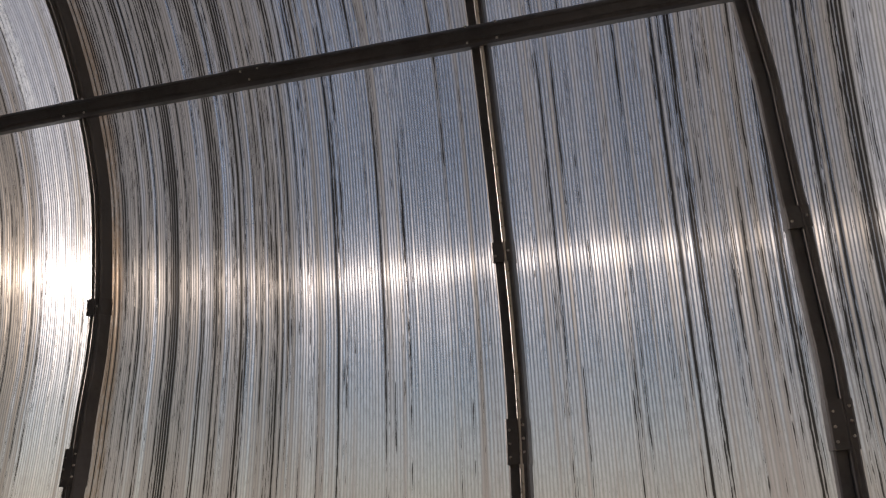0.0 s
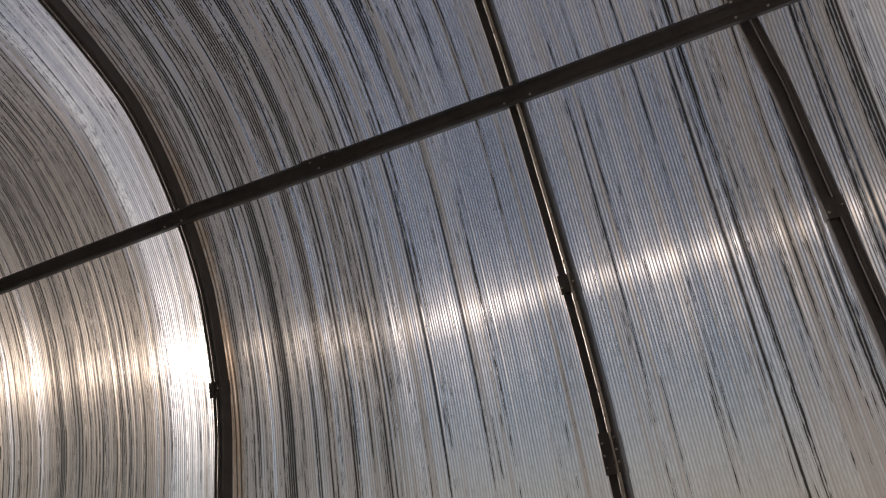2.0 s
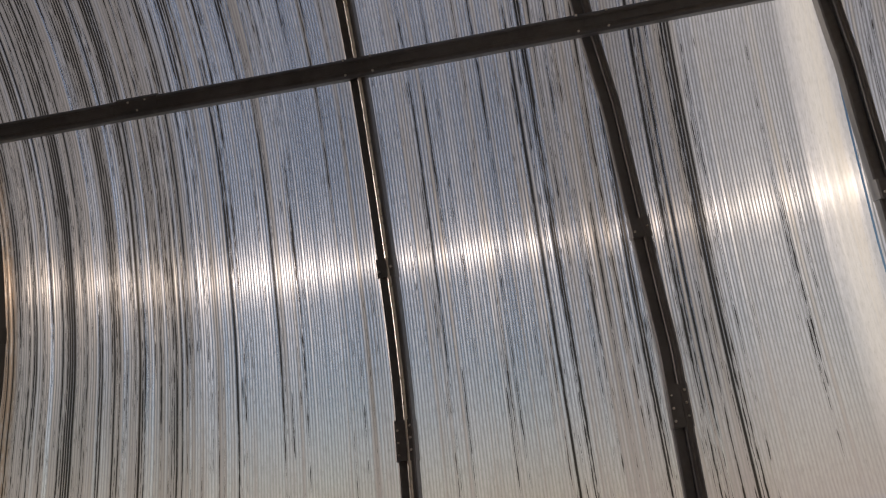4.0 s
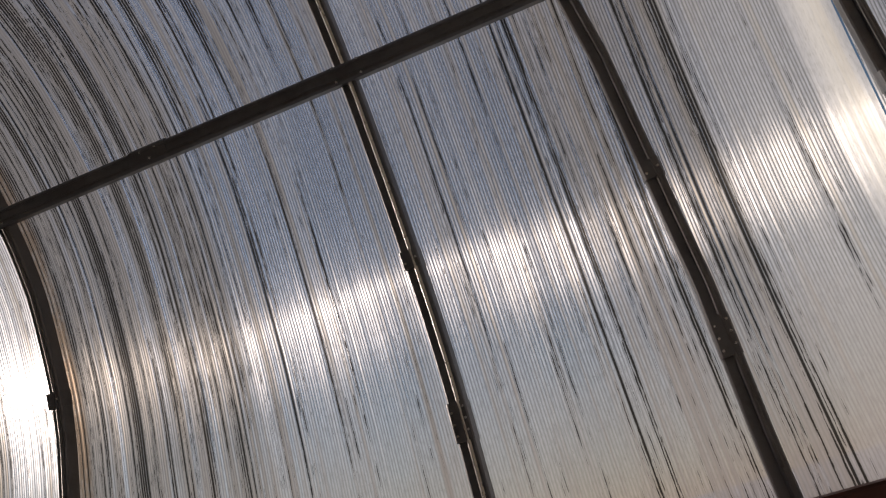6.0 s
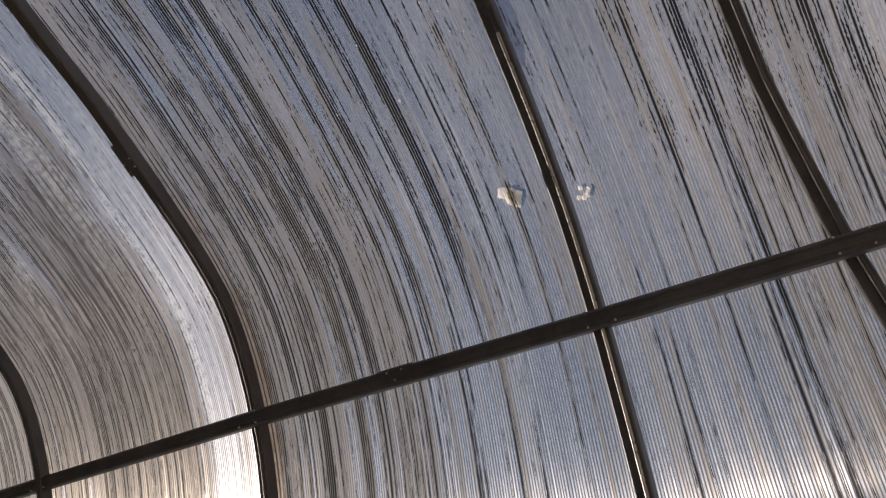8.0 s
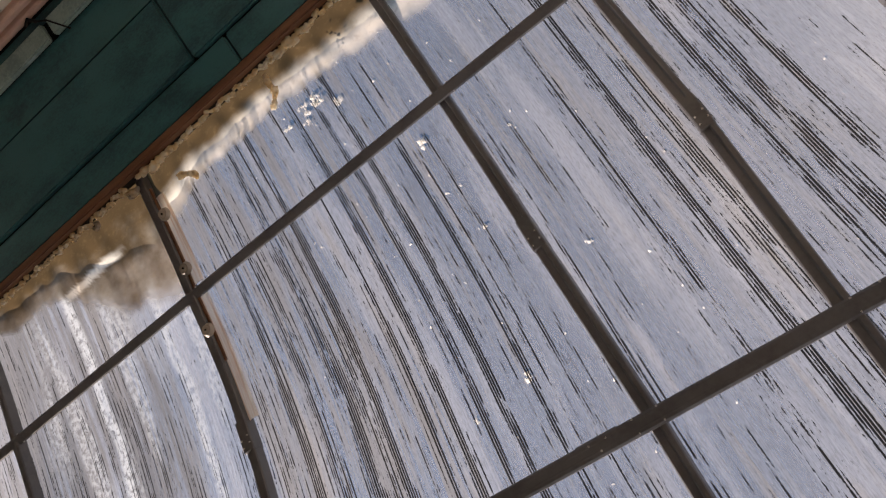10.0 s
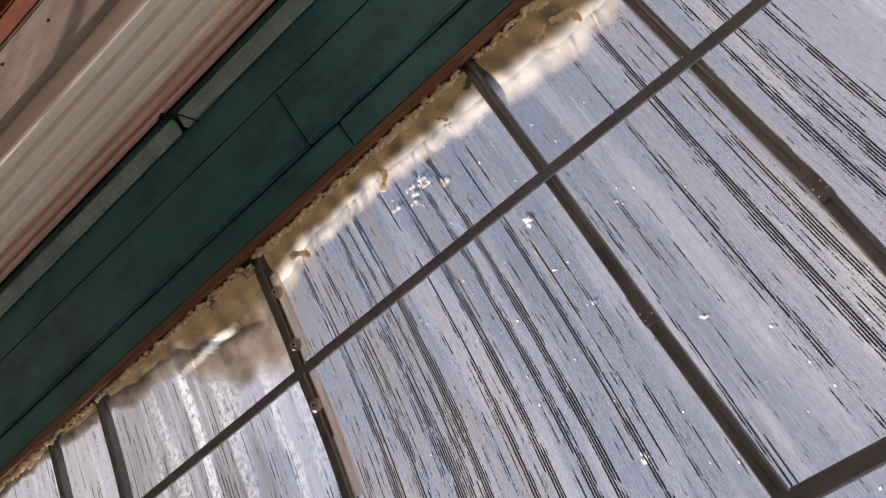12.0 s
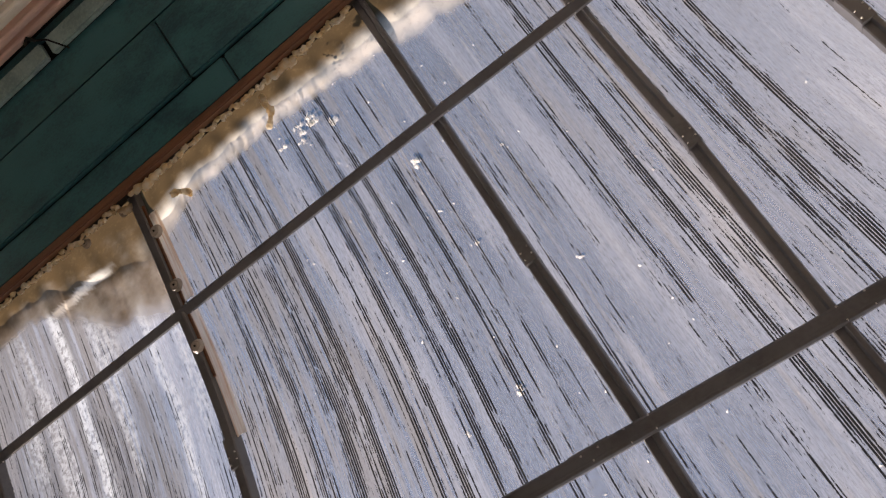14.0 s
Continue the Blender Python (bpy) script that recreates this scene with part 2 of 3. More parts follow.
    dark = mul(dark, sub(1.0, m.step(milk, 0.39, 0.50)))
    rust = m.step(m.math("ABSOLUTE", sub(u, -0.966)), 0.032, 0.010)
    skin = m.mix(mul(mul(rust, sub(1.0, flat)), m.step(add(mul(blot, 0.5), mul(mottle, 0.5)), 0.40, 0.56, 0.2, 0.85)), skin, (0.26, 0.175, 0.115))
    skin = m.mix(mul(dark, 0.97), skin, (0.030, 0.026, 0.023))
    haze = m.noise(m.vec(mul(u, 11.0), mul(v0, 0.8), 31.0), 1.0, 4.0, 0.6)
    haze = mul(m.step(haze, 0.47, 0.64), add(0.05, mul(flat, 0.055)))
    share = add(add(add(mul(sub(1.0, mul(flat, 0.35)), SOFT), haze), mul(film, SOFT_FILM * (0.75 if sheen else 1.0))), add(add(mul(flat, 0.04), add(cloudy, mul(dust_haze, 0.38))), mul(milk, 0.68)))
    # bend clouded to the right, painting a pale haze there
    share = add(share, mul(mul(bend, m.step(u, 0.0, 0.35)), 0.055))
    # white lanes painted in for the wavy wet reflections on this sheet
    if sheen:
        cloud = m.noise(m.vec(mul(u, 9.0), mul(v0, 1.1), 3.0), 1.0, 1.0, 0.5)
        grain = m.noise(m.vec(mul(u, 60.0), mul(v0, 45.0), 3.0), 1.0, 4.0, 0.7)
        lane = mul(mul(m.step(cloud, 0.50, 0.62), m.step(grain, 0.38, 0.6)), flat)
        wob = mul(sub(m.noise(m.vec(0.0, mul(v0, 3.0), 8.0), 1.0, 2.0), 0.5), 0.06)
        for at_u, w, lo in ((-1.17, 0.030, arc_of(2.35)), (-1.50, 0.034, arc_of(0, 0.1))):
            near = m.step(m.math("ABSOLUTE", add(sub(u, at_u), wob)), w, w * 0.25)
            near = mul(mul(near, m.step(v0, lo, lo + 0.25)), m.step(grain, 0.34, 0.55))
            lane = m.math("MAXIMUM", mul(lane, 0.8), near)
        lane = mul(lane, sub(1.0, mul(dark, 0.7)))
        skin = m.mix(mul(lane, 0.8), skin, (0.95, 0.95, 0.95))
        # clouded towards the eave as well, to soften sun patches on the siding
        share = add(add(share, mul(lane, 0.35)), m.step(v0, TOP - 0.75, TOP - 0.25, 0.0, 0.16))
    geo = m.tree.nodes.new("ShaderNodeNewGeometry")
    cross = m.tree.nodes.new("ShaderNodeVectorMath")
    cross.operation = "CROSS_PRODUCT"
    m.put(cross.inputs[0], geo.outputs["Normal"])
    m.put(cross.inputs[1], (1.0, 0.0, 0.0))
    soft = m.node("ShaderNodeBsdfTranslucent", Color=skin)
    clear = m.node("ShaderNodeBsdfTransparent", Color=skin)
    fan = m.node("ShaderNodeBsdfHair", Color=skin, RoughnessU=FAN_U, RoughnessV=FAN_V, Tangent=cross.outputs[0])
    fan.component = "Transmission"
    gloss = m.node("ShaderNodeBsdfGlossy", Color=(0.9, 0.9, 0.9), Roughness=0.25)
    spark = add(0.65, mul(m.math("POWER", rnd, 1.6), 1.0))
    spark = mul(spark, add(0.6, mul(m.step(fine, 0.4, 0.65), 0.9)))
    # fan tripled on the sheet with white lanes, to strengthen its sun glare
    body = m.blend(m.math("MINIMUM", mul(mul(sub(1.0, mul(web, 0.85)), FAN * (3.0 if sheen else 1.0)), mul(spark, add(1.0, mul(milk, 1.3)))), 0.9), clear.outputs[0], fan.outputs[0])
    body = m.blend(share, body, soft.outputs[0])
    body = m.blend(0.03, body, gloss.outputs[0])
    return m.done(body)


THREAD, THREAD_ROOF, RUN, FILM = 1.165, 0.06, 0.33, 0.84
SOFT, SOFT_FILM, FAN, FAN_U, FAN_V = 0.15, 0.28, 0.105, 0.010, 1.0
M_SHEET = sheet_material("fluted_plastic", False)
M_SHEEN = sheet_material("sheen_fluted_plastic", True, 0.02)
# clouding added to spread the sun, so no sharp patch falls on the siding
M_CLOUDED = sheet_material("clouded_fluted_plastic", False, 0.22)
M_STEEL = solid("dull_galvanised_steel", (0.165, 0.165, 0.172), (0.115, 0.115, 0.12), 0.45, 0.4, 9.0, (1, 1, 1), 0.06)
M_GLEAM = solid("gleam_steel", (0.80, 0.79, 0.77), (0.62, 0.61, 0.59), 0.32, 0.9, 20.0, (1, 1, 1), 0.03)
M_SCREW = solid("zinc_screw", (0.75, 0.74, 0.72), (0.6, 0.58, 0.55), 0.3, 0.8, 60.0)
M_GREEN = solid("green_painted_tin", (0.036, 0.150, 0.168), (0.010, 0.054, 0.068), 0.5, 0.0, 3.5, (1, 2, 2), 0.35)
M_BATTEN = solid("grey_green_batten_paint", (0.32, 0.44, 0.42), (0.18, 0.27, 0.26), 0.6, 0.0, 7.0)
M_CREAM = solid("cream_siding", (0.93, 0.86, 0.75), (0.86, 0.78, 0.66), 0.5, 0.0, 4.0, (0.3, 1, 1), 0.1)
M_PINK = solid("pinkish_siding", (0.74, 0.52, 0.43), (0.64, 0.43, 0.35), 0.5, 0.0, 4.0, (0.3, 1, 1), 0.1)
M_WOOD = solid("raw_pine", (0.62, 0.42, 0.25), (0.44, 0.27, 0.15), 0.7, 0.0, 6.0, (9, 9, 0.7), 0.35)
M_BROWN = solid("brown_stained_wood", (0.22, 0.10, 0.05), (0.12, 0.05, 0.026), 0.6, 0.0, 6.0, (0.6, 8, 8), 0.3)
M_RED = solid("dark_red_beam_paint", (0.10, 0.03, 0.022), (0.05, 0.018, 0.014), 0.6, 0.0, 6.0, (0.6, 8, 8), 0.3)
M_GREY = solid("weathered_grey_trim", (0.30, 0.24, 0.20), (0.20, 0.16, 0.135), 0.65, 0.0, 5.0, (0.6, 5, 5), 0.25)
# floor stays out of view; its pale colour bounces light up to the eave
M_BOUNCE = solid("pale_bounce_floor", (0.62, 0.59, 0.54), (0.50, 0.47, 0.42), 0.9, 0.0, 2.0, (1, 1, 1), 0.6)
M_SNOW = solid("trodden_snow", (0.72, 0.73, 0.75), (0.55, 0.55, 0.56), 0.8, 0.0, 0.7, (1, 1, 1), 0.5, 12.0)
# low and end walls out of view, pale for the same bounce
M_BOARD = solid("pale_bounce_wall", (0.55, 0.47, 0.37), (0.40, 0.33, 0.25), 0.75, 0.0, 3.0, (6, 6, 0.6), 0.3)



def foam_material():
    """Expanded sealing foam: pale skin, tan and yellow where it is old."""
    m = Nodes("sealing_foam")
    p = m.place()
    n = m.noise(p, 30.0, 4.0, 0.6)
    col = m.mix(m.step(n, 0.35, 0.65), (0.90, 0.74, 0.48), (0.95, 0.90, 0.78))
    b = m.node("ShaderNodeBsdfPrincipled", Base_Color=col, Roughness=0.8, Normal=m.bump(m.noise(p, 140.0, 3.0), 0.6, 0.006))
    t = m.node("ShaderNodeBsdfTranslucent", Color=col)
    return m.done(m.blend(0.55, b.outputs[0], t.outputs[0]))


def skirt_material():
    """Thin smeared foam and old film: tan, its sunlit rim painted near white."""
    m = Nodes("tan_foam_film")
    at = m.tree.nodes.new("ShaderNodeAttribute")
    at.attribute_name = "lit_tone"
    p = m.place()
    n = m.noise(p, 8.0, 4.0, 0.55)
    f = m.noise(p, 45.0, 4.0, 0.6)
    lit_tone = m.math("ADD", at.outputs["Fac"], m.math("MULTIPLY", m.math("SUBTRACT", n, 0.5), 0.30))
    # near-white stands for sun coming through along the film's lower edge
    col = m.mix(m.step(lit_tone, 0.14, 0.52), (0.125, 0.082, 0.042), (0.99, 0.93, 0.82))
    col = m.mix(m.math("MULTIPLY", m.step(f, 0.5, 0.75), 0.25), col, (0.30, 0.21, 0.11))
    t = m.node("ShaderNodeBsdfTranslucent", Color=col)
    d = m.node("ShaderNodeBsdfDiffuse", Color=col, Normal=m.bump(n, 0.4, 0.01))
    c = m.node("ShaderNodeBsdfTransparent")
    body = m.blend(0.22, t.outputs[0], d.outputs[0])
    out = m.tree.nodes.new("ShaderNodeAttribute")
    out.attribute_name = "gone"
    gone = m.math("ADD", out.outputs["Fac"], m.math("MULTIPLY", m.math("SUBTRACT", n, 0.5), 0.6))
    return m.done(m.blend(m.step(gone, 0.55, 1.05), body, c.outputs[0]))


def glass_material():
    m = Nodes("dark_window_glass")
    b = m.node("ShaderNodeBsdfPrincipled", Base_Color=(0.02, 0.018, 0.017), Specular_IOR_Level=0.12, Roughness=m.step(m.noise(m.place(), 5.0, 3.0), 0.3, 0.7, 0.03, 0.12))
    return m.done(b.outputs[0])


def film_material():
    m = Nodes("loose_clear_film")
    a = m.node("ShaderNodeBsdfTransparent", Color=(0.72, 0.78, 0.9))
    b = m.node("ShaderNodeBsdfGlossy", Color=(0.8, 0.85, 1.0), Roughness=0.15)
    return m.done(m.blend(m.step(m.noise(m.place(), 30.0), 0.3, 0.7, 0.1, 0.35), a.outputs[0], b.outputs[0]))


def crumb_material():
    m = Nodes("white_foam_crumbs")
    col = m.mix(m.noise(m.place(), 80.0, 3.0), (0.7, 0.68, 0.62), (0.95, 0.94, 0.9))
    d = m.node("ShaderNodeBsdfDiffuse", Color=col)
    t = m.node("ShaderNodeBsdfTranslucent", Color=col)
    return m.done(m.blend(0.92, d.outputs[0], t.outputs[0]))


M_FOAM, M_SKIRT, M_GLASS, M_FILM, M_CRUMB = foam_material(), skirt_material(), glass_material(), film_material(), crumb_material()
# near-black of wire and nail heads, also painted shade behind the board gaps
M_DARK = solid("black_metal_and_gap_shade", (0.012, 0.011, 0.010), (0.006, 0.006, 0.006), 0.9)
M_WASHER = solid("grey_plastic_washer", (0.42, 0.36, 0.30), (0.30, 0.26, 0.21), 0.5)
M_FRAME = solid("red_brown_window_paint", (0.34, 0.09, 0.04), (0.20, 0.05, 0.025), 0.5, 0.0, 6.0, (1, 1, 1), 0.3)


def split_material():
    """Thin split wood with the light coming through it."""
    m = Nodes("pale_split_lath")
    mp = m.node("ShaderNodeMapping", Vector=m.place())
    mp.inputs["Scale"].default_value = (160, 4, 4)
    n = m.noise(mp.outputs[0], 1.0, 4.0, 0.6)
    col = m.mix(m.step(n, 0.3, 0.62), (0.74, 0.50, 0.34), (0.97, 0.90, 0.80))
    t = m.node("ShaderNodeBsdfTranslucent", Color=col)
    d = m.node("ShaderNodeBsdfDiffuse", Color=col)
    return m.done(m.blend(0.2, t.outputs[0], d.outputs[0]))


M_SPLIT = split_material()


# ---- mesh helpers ----


def link(name, bm, material, parent=None, label="", smooth=False):
    me = bpy.data.meshes.new(name)
    bm.normal_update()
    bm.to_mesh(me)
    bm.free()
    me.materials.append(material)
    if smooth:
        for p in me.polygons:
            p.use_smooth = True
    ob = new(name, me)
    if parent is not None:
        ob.parent = parent
    if label:
        ob["label"] = label
    return ob


def part(name, bm, material, parent, label="", smooth=False):
    return link(name, bm, material, parent, label, smooth)


def empty(name, at=(0, 0, 0)):
    ob = new(name)
    ob.location = at
    ob.empty_display_size = 0.05
    return ob


def box(x0, x1, y0, y1, z0, z1, bevel=0.0):
    bm = bmesh.new()
    bmesh.ops.create_cube(bm, size=1.0)
    bm.transform(Matrix.Translation(((x0 + x1) / 2, (y0 + y1) / 2, (z0 + z1) / 2)) @ Matrix.Diagonal((x1 - x0, y1 - y0, z1 - z0, 1)))
    if bevel:
        bmesh.ops.bevel(bm, geom=bm.edges[:], offset=bevel, segments=2, affect="EDGES")
    return bm


def sweep(section, s0, s1, x, count=60, closed=True):
    """A section of (across x, outward) points carried along the arch."""
    bm = bmesh.new()
    rings = []
    for s in np.linspace(s0, s1, count):
        rings.append([bm.verts.new(on_arch(x, s, b) + Vector((a + bow(x, s), 0, 0))) for a, b in section])
    m = len(section)
    for r0, r1 in zip(rings, rings[1:]):
        for i in range(m if closed else m - 1):
            j = (i + 1) % m
            bm.faces.new((r0[i], r0[j], r1[j], r1[i]))
    if closed:
        bm.faces.new(rings[0][::-1])
        bm.faces.new(rings[-1])
    bmesh.ops.recalc_face_normals(bm, faces=bm.faces)
    return bm


def bar(points, w, h, up):
    """A bevelled bar through points; w across, h along up."""
    bm = bmesh.new()
    c = 0.14 * min(w, h)
    sec = [(-w / 2, -h / 2 + c), (-w / 2 + c, -h / 2), (w / 2 - c, -h / 2), (w / 2, -h / 2 + c),
           (w / 2, h / 2 - c), (w / 2 - c, h / 2), (-w / 2 + c, h / 2), (-w / 2, h / 2 - c)]
    pts = [Vector(p) for p in points]
    rings = []
    for i, p in enumerate(pts):
        d = (pts[min(i + 1, len(pts) - 1)] - pts[max(i - 1, 0)]).normalized()
        side = d.cross(Vector(up)).normalized()
        u = side.cross(d).normalized()
        rings.append([bm.verts.new(p + side * a + u * b) for a, b in sec])
    for r0, r1 in zip(rings, rings[1:]):
        for i in range(8):
            j = (i + 1) % 8
            bm.faces.new((r0[i], r0[j], r1[j], r1[i]))
    bm.faces.new(rings[0])
    bm.faces.new(rings[-1])
    bmesh.ops.recalc_face_normals(bm, faces=bm.faces)
    return bm


def disc(at, normal, r, h, seg=12):
    """A low round head lying on a surface."""
    bm = bmesh.new()
    bmesh.ops.create_cone(bm, cap_ends=True, segments=seg, radius1=r, radius2=r * 0.72, depth=h)
    q = Vector(normal).to_track_quat("Z", "Y").to_matrix().to_4x4()
    bm.transform(Matrix.Translation(at) @ q)
    return bm


def add_lump(bm, at, size, rng, squash=(1, 1, 1), sub=2):
    """One knobbly lump added to bm."""
    r = bmesh.ops.create_icosphere(bm, subdivisions=sub, radius=1.0)
    off = Vector((rng.random() * 50, rng.random() * 50, rng.random() * 50))
    for v in r["verts"]:
        k = 1.0 + 0.55 * noise.noise(v.co * 1.6 + off) + 0.2 * noise.noise(v.co * 4.0 + off)
        v.co = Vector(at) + Vector((v.co.x * squash[0], v.co.y * squash[1], v.co.z * squash[2])) * (k * size)


# ---- ground, floor ----
tagged(link("ground", box(-400, 400, -400, 400, -0.3, -0.06), M_SNOW), "pale trodden snow round the lean-to", "ground", kind="structure")
tagged(link("floor", box(X_MIN, X_MAX, -1.80, 1.46, -0.06, 0.0), M_BOUNCE), "unseen floor of the lean-to, kept pale to bounce light", "floor", kind="structure")

# ---- plastic sheets ----
SKIRT = [(-4.2, 0.06), (-2.2, 0.05), (-1.95, 0.08), (-1.73, 0.13), (-1.50, 0.17), (-1.36, 0.31), (-1.20, 0.41), (-1.09, 0.47), (-1.01, 0.46), (-0.99, 0.24),
         (-0.91, 0.20), (-0.81, 0.16), (-0.64, 0.145), (-0.45, 0.16), (-0.21, 0.175), (0.03, 0.215), (0.23, 0.25), (0.51, 0.235), (0.9, 0.23), (3.1, 0.2)]


def skirt_depth(x):
    d = np.interp(x, [p[0] for p in SKIRT], [p[1] for p in SKIRT])
    return float(d + 0.028 * noise.noise((x * 9.0, 0.3, 0)) + 0.016 * noise.noise((x * 28.0, 4.0, 0)))


def sheet(x0, x1, label, material):
    """One bent sheet of twin-wall plastic, ragged where the foam covers it."""
    bm = bmesh.new()
    lay = bm.loops.layers.uv.new("arc")
    xs = np.linspace(x0, x1, max(2, int((x1 - x0) / 0.025)))
    cols = []
    for x in xs:
        end = TOP - skirt_depth(x) * (0.5 if x < -1.01 else 0.7)
        cols.append([(s, bm.verts.new(on_arch(x, s, 0.022))) for s in np.linspace(BASE - 0.03, end, 90)])
    for xa, ca, xb, cb in zip(xs, cols, xs[1:], cols[1:]):
        for (s0, a), (s1, b), (s2, c), (s3, d) in zip(ca, ca[1:], cb, cb[1:]):
            fc = bm.faces.new((a, b, d, c))
            for lp, q in zip(fc.loops, ((xa, s0), (xa, s1), (xb, s3), (xb, s2))):
                lp[lay].uv = q
    return tagged(link("polycarbonate_sheet", bm, material, smooth=True), label, "plastic sheet", "plastic sheets of the arched roof")


sheet(X_MIN, -1.884, "fluted plastic sheet beyond the rib, clouded to spread the sun", M_CLOUDED)
sheet(-1.880, -1.012, "fluted clear plastic sheet with white reflections painted on, bent over the ribs", M_SHEEN)
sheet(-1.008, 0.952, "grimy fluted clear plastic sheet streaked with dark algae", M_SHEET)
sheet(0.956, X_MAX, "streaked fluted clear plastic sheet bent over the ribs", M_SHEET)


def foam_skirt(x0, x1):
    """Foam smeared along the top edge of the sheets."""
    bm = bmesh.new()
    xs = np.linspace(x0, x1, int((x1 - x0) / 0.012))
    lit_tone, gone = [], []
    cols = []
    for x in xs:
        d = skirt_depth(x)
        col = []
        for k in range(25):
            f = k / 24
            s = TOP + 0.02 - (d + 0.02) * f
            h = 0.016 - 0.010 * math.sin(math.pi * f) * (0.6 + noise.noise((x * 14, f * 3, 2.0)))
            col.append(bm.verts.new(on_arch(x, s, h)))
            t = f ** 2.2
            # a white lit streak painted into the thick part beside the doubled rib
            lit_streak = max(0.0, 1.0 - abs(d * f - 0.172 - 0.02 * noise.noise((x * 12, 3.0, 0))) / 0.026) if -1.48 < x < -1.14 else 0.0
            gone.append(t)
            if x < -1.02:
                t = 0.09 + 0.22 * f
            lit_tone.append(max(t, 0.66 * lit_streak * min(1.0, (-1.14 - x) / 0.10)))
        cols.append(col)
    for a, b in zip(cols, cols[1:]):
        for i in range(24):
            bm.faces.new((a[i], a[i + 1], b[i + 1], b[i]))
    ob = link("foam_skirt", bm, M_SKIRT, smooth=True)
    for key, values in (("lit_tone", lit_tone), ("gone", gone)):
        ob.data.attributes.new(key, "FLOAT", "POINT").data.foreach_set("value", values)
    return tagged(ob, "tan sealing foam smeared along the sheet edge", "sealing foam", "foam along the eave")


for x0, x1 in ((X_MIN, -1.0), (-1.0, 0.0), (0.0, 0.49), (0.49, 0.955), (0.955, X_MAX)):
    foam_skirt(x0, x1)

# ---- steel frame ----
SECTION = [(-0.019, -0.007), (-0.016, -0.010), (0.001, -0.010), (0.006, -0.019), (0.016, -0.019), (0.019, -0.015), (0.019, 0.018), (-0.019, 0.018)]
SLEEVE = [(-0.0202, -0.018), (-0.017, -0.0215), (0.017, -0.0215), (0.0202, -0.018), (0.0202, 0.019), (-0.0202, 0.019)]


def screw(parent, x, s, dx, out):
    p = on_arch(x, s, out) + Vector((dx + bow(x, s), 0, 0))
    n = on_arch(x, s, out - 1.0) - on_arch(x, s, out)
    part("screw_head", disc(p, n, 0.0028, 0.003, 8), M_SCREW, parent)


def rib(x, label):
    ob = empty("arched_rib")
    tagged(ob, label, "steel rib", "arched steel ribs")
    part("tube", sweep(SECTION, arc_of(0.0), TOP, x, 120), M_STEEL, ob)
    strip = [(0.0065 + 0.0042 * math.cos(a), -0.0182 + 0.0042 * math.sin(a)) for a in np.linspace(0.0, 2 * math.pi, 9)[:-1]]
    # bright steel on one rib's edge only, to put in its gleam
    part("rolled_edge", sweep(strip, arc_of(1.45), arc_of(0, 0.85), x, 90), M_GLEAM if x == 0.0 else M_STEEL, ob, "rolled edge along the rib, brightened for its gleam" if x == 0.0 else "", True)
    for s0, s1, rows in ((arc_of(1.655), arc_of(1.735), 3), (arc_of(2.03), arc_of(2.068), 1), (arc_of(0, 0.78), arc_of(0, 0.70), 2), (arc_of(0, -0.17), arc_of(0, -0.26), 2)):
        part("sleeve", sweep(SLEEVE, s0, s1, x, 14), M_STEEL, ob)
        for k in range(rows):
            for dx in (-0.012, 0.013):
                screw(ob, x, s0 + 0.012 + 0.024 * k + (0.008 if dx > 0 else 0), dx, -0.0235)
    return ob


for x in RIBS:
    rib(x, "dull galvanised steel rib bent under the plastic")


rafter = empty("short_rafter")
tagged(rafter, "short grey steel rafter under the eave", "rafter")
part("tube", sweep(SECTION, arc_of(0, -0.72), TOP, -2.18, 20), M_STEEL, rafter)


def purlin(points, label, splices, wide=0.041):
    """A square tube under the ribs, through its crossings with them."""
    ob = empty("purlin")
    tagged(ob, label, "purlin", "steel purlins")
    pts = [Vector(p) for p in points]
    up = Vector((0, pts[0].y + 0.2, pts[0].z - 1.9)).normalized()
    part("tube", bar([p - Vector((0, -0.0012, 0.002)) for p in pts], wide, 0.036, up), M_STEEL, ob)
    side = Vector((1, 0, 0)).cross(up).normalized()
    for off in (-0.009, 0.009):
        part("seam", bar([p - up * 0.0185 + side * off for p in pts], 0.004, 0.003, up), M_STEEL, ob)

    def along(x):
        for a, b in zip(pts, pts[1:]):
            if a.x <= x <= b.x:
                return a.lerp(b, (x - a.x) / (b.x - a.x))
        return pts[-1]
    for x in splices:
        part("sleeve", bar([along(x - 0.05), along(x + 0.05)], wide + 0.0015, 0.0385, up), M_STEEL, ob)
        for dx in (-0.02, 0.0, 0.022):
            part("screw_head", disc(along(x + dx) - up * 0.021 + side * (0.01 if dx else -0.01), -up, 0.0028, 0.003, 8), M_SCREW, ob)
    for x in RIBS[3:9]:
        for dx, dy in ((-0.03, -0.016), (0.03, -0.016), (-0.03, 0.016), (0.03, 0.016)):
            part("screw_head", disc(along(x + dx) - up * 0.0195 + side * dy, -up, 0.0028, 0.003, 8), M_SCREW, ob)
    return ob


purlin([(X_MIN, 1.340, 2.530), (-1.88, 1.345, 2.525), (-1.0, 1.327, 2.506), (0.0, 1.294, 2.458), (0.49, 1.283, 2.443), (0.955, 1.284, 2.440), (X_MAX, 1.28, 2.44)],
       "dark square steel purlin across the wall ribs", (-0.52,))
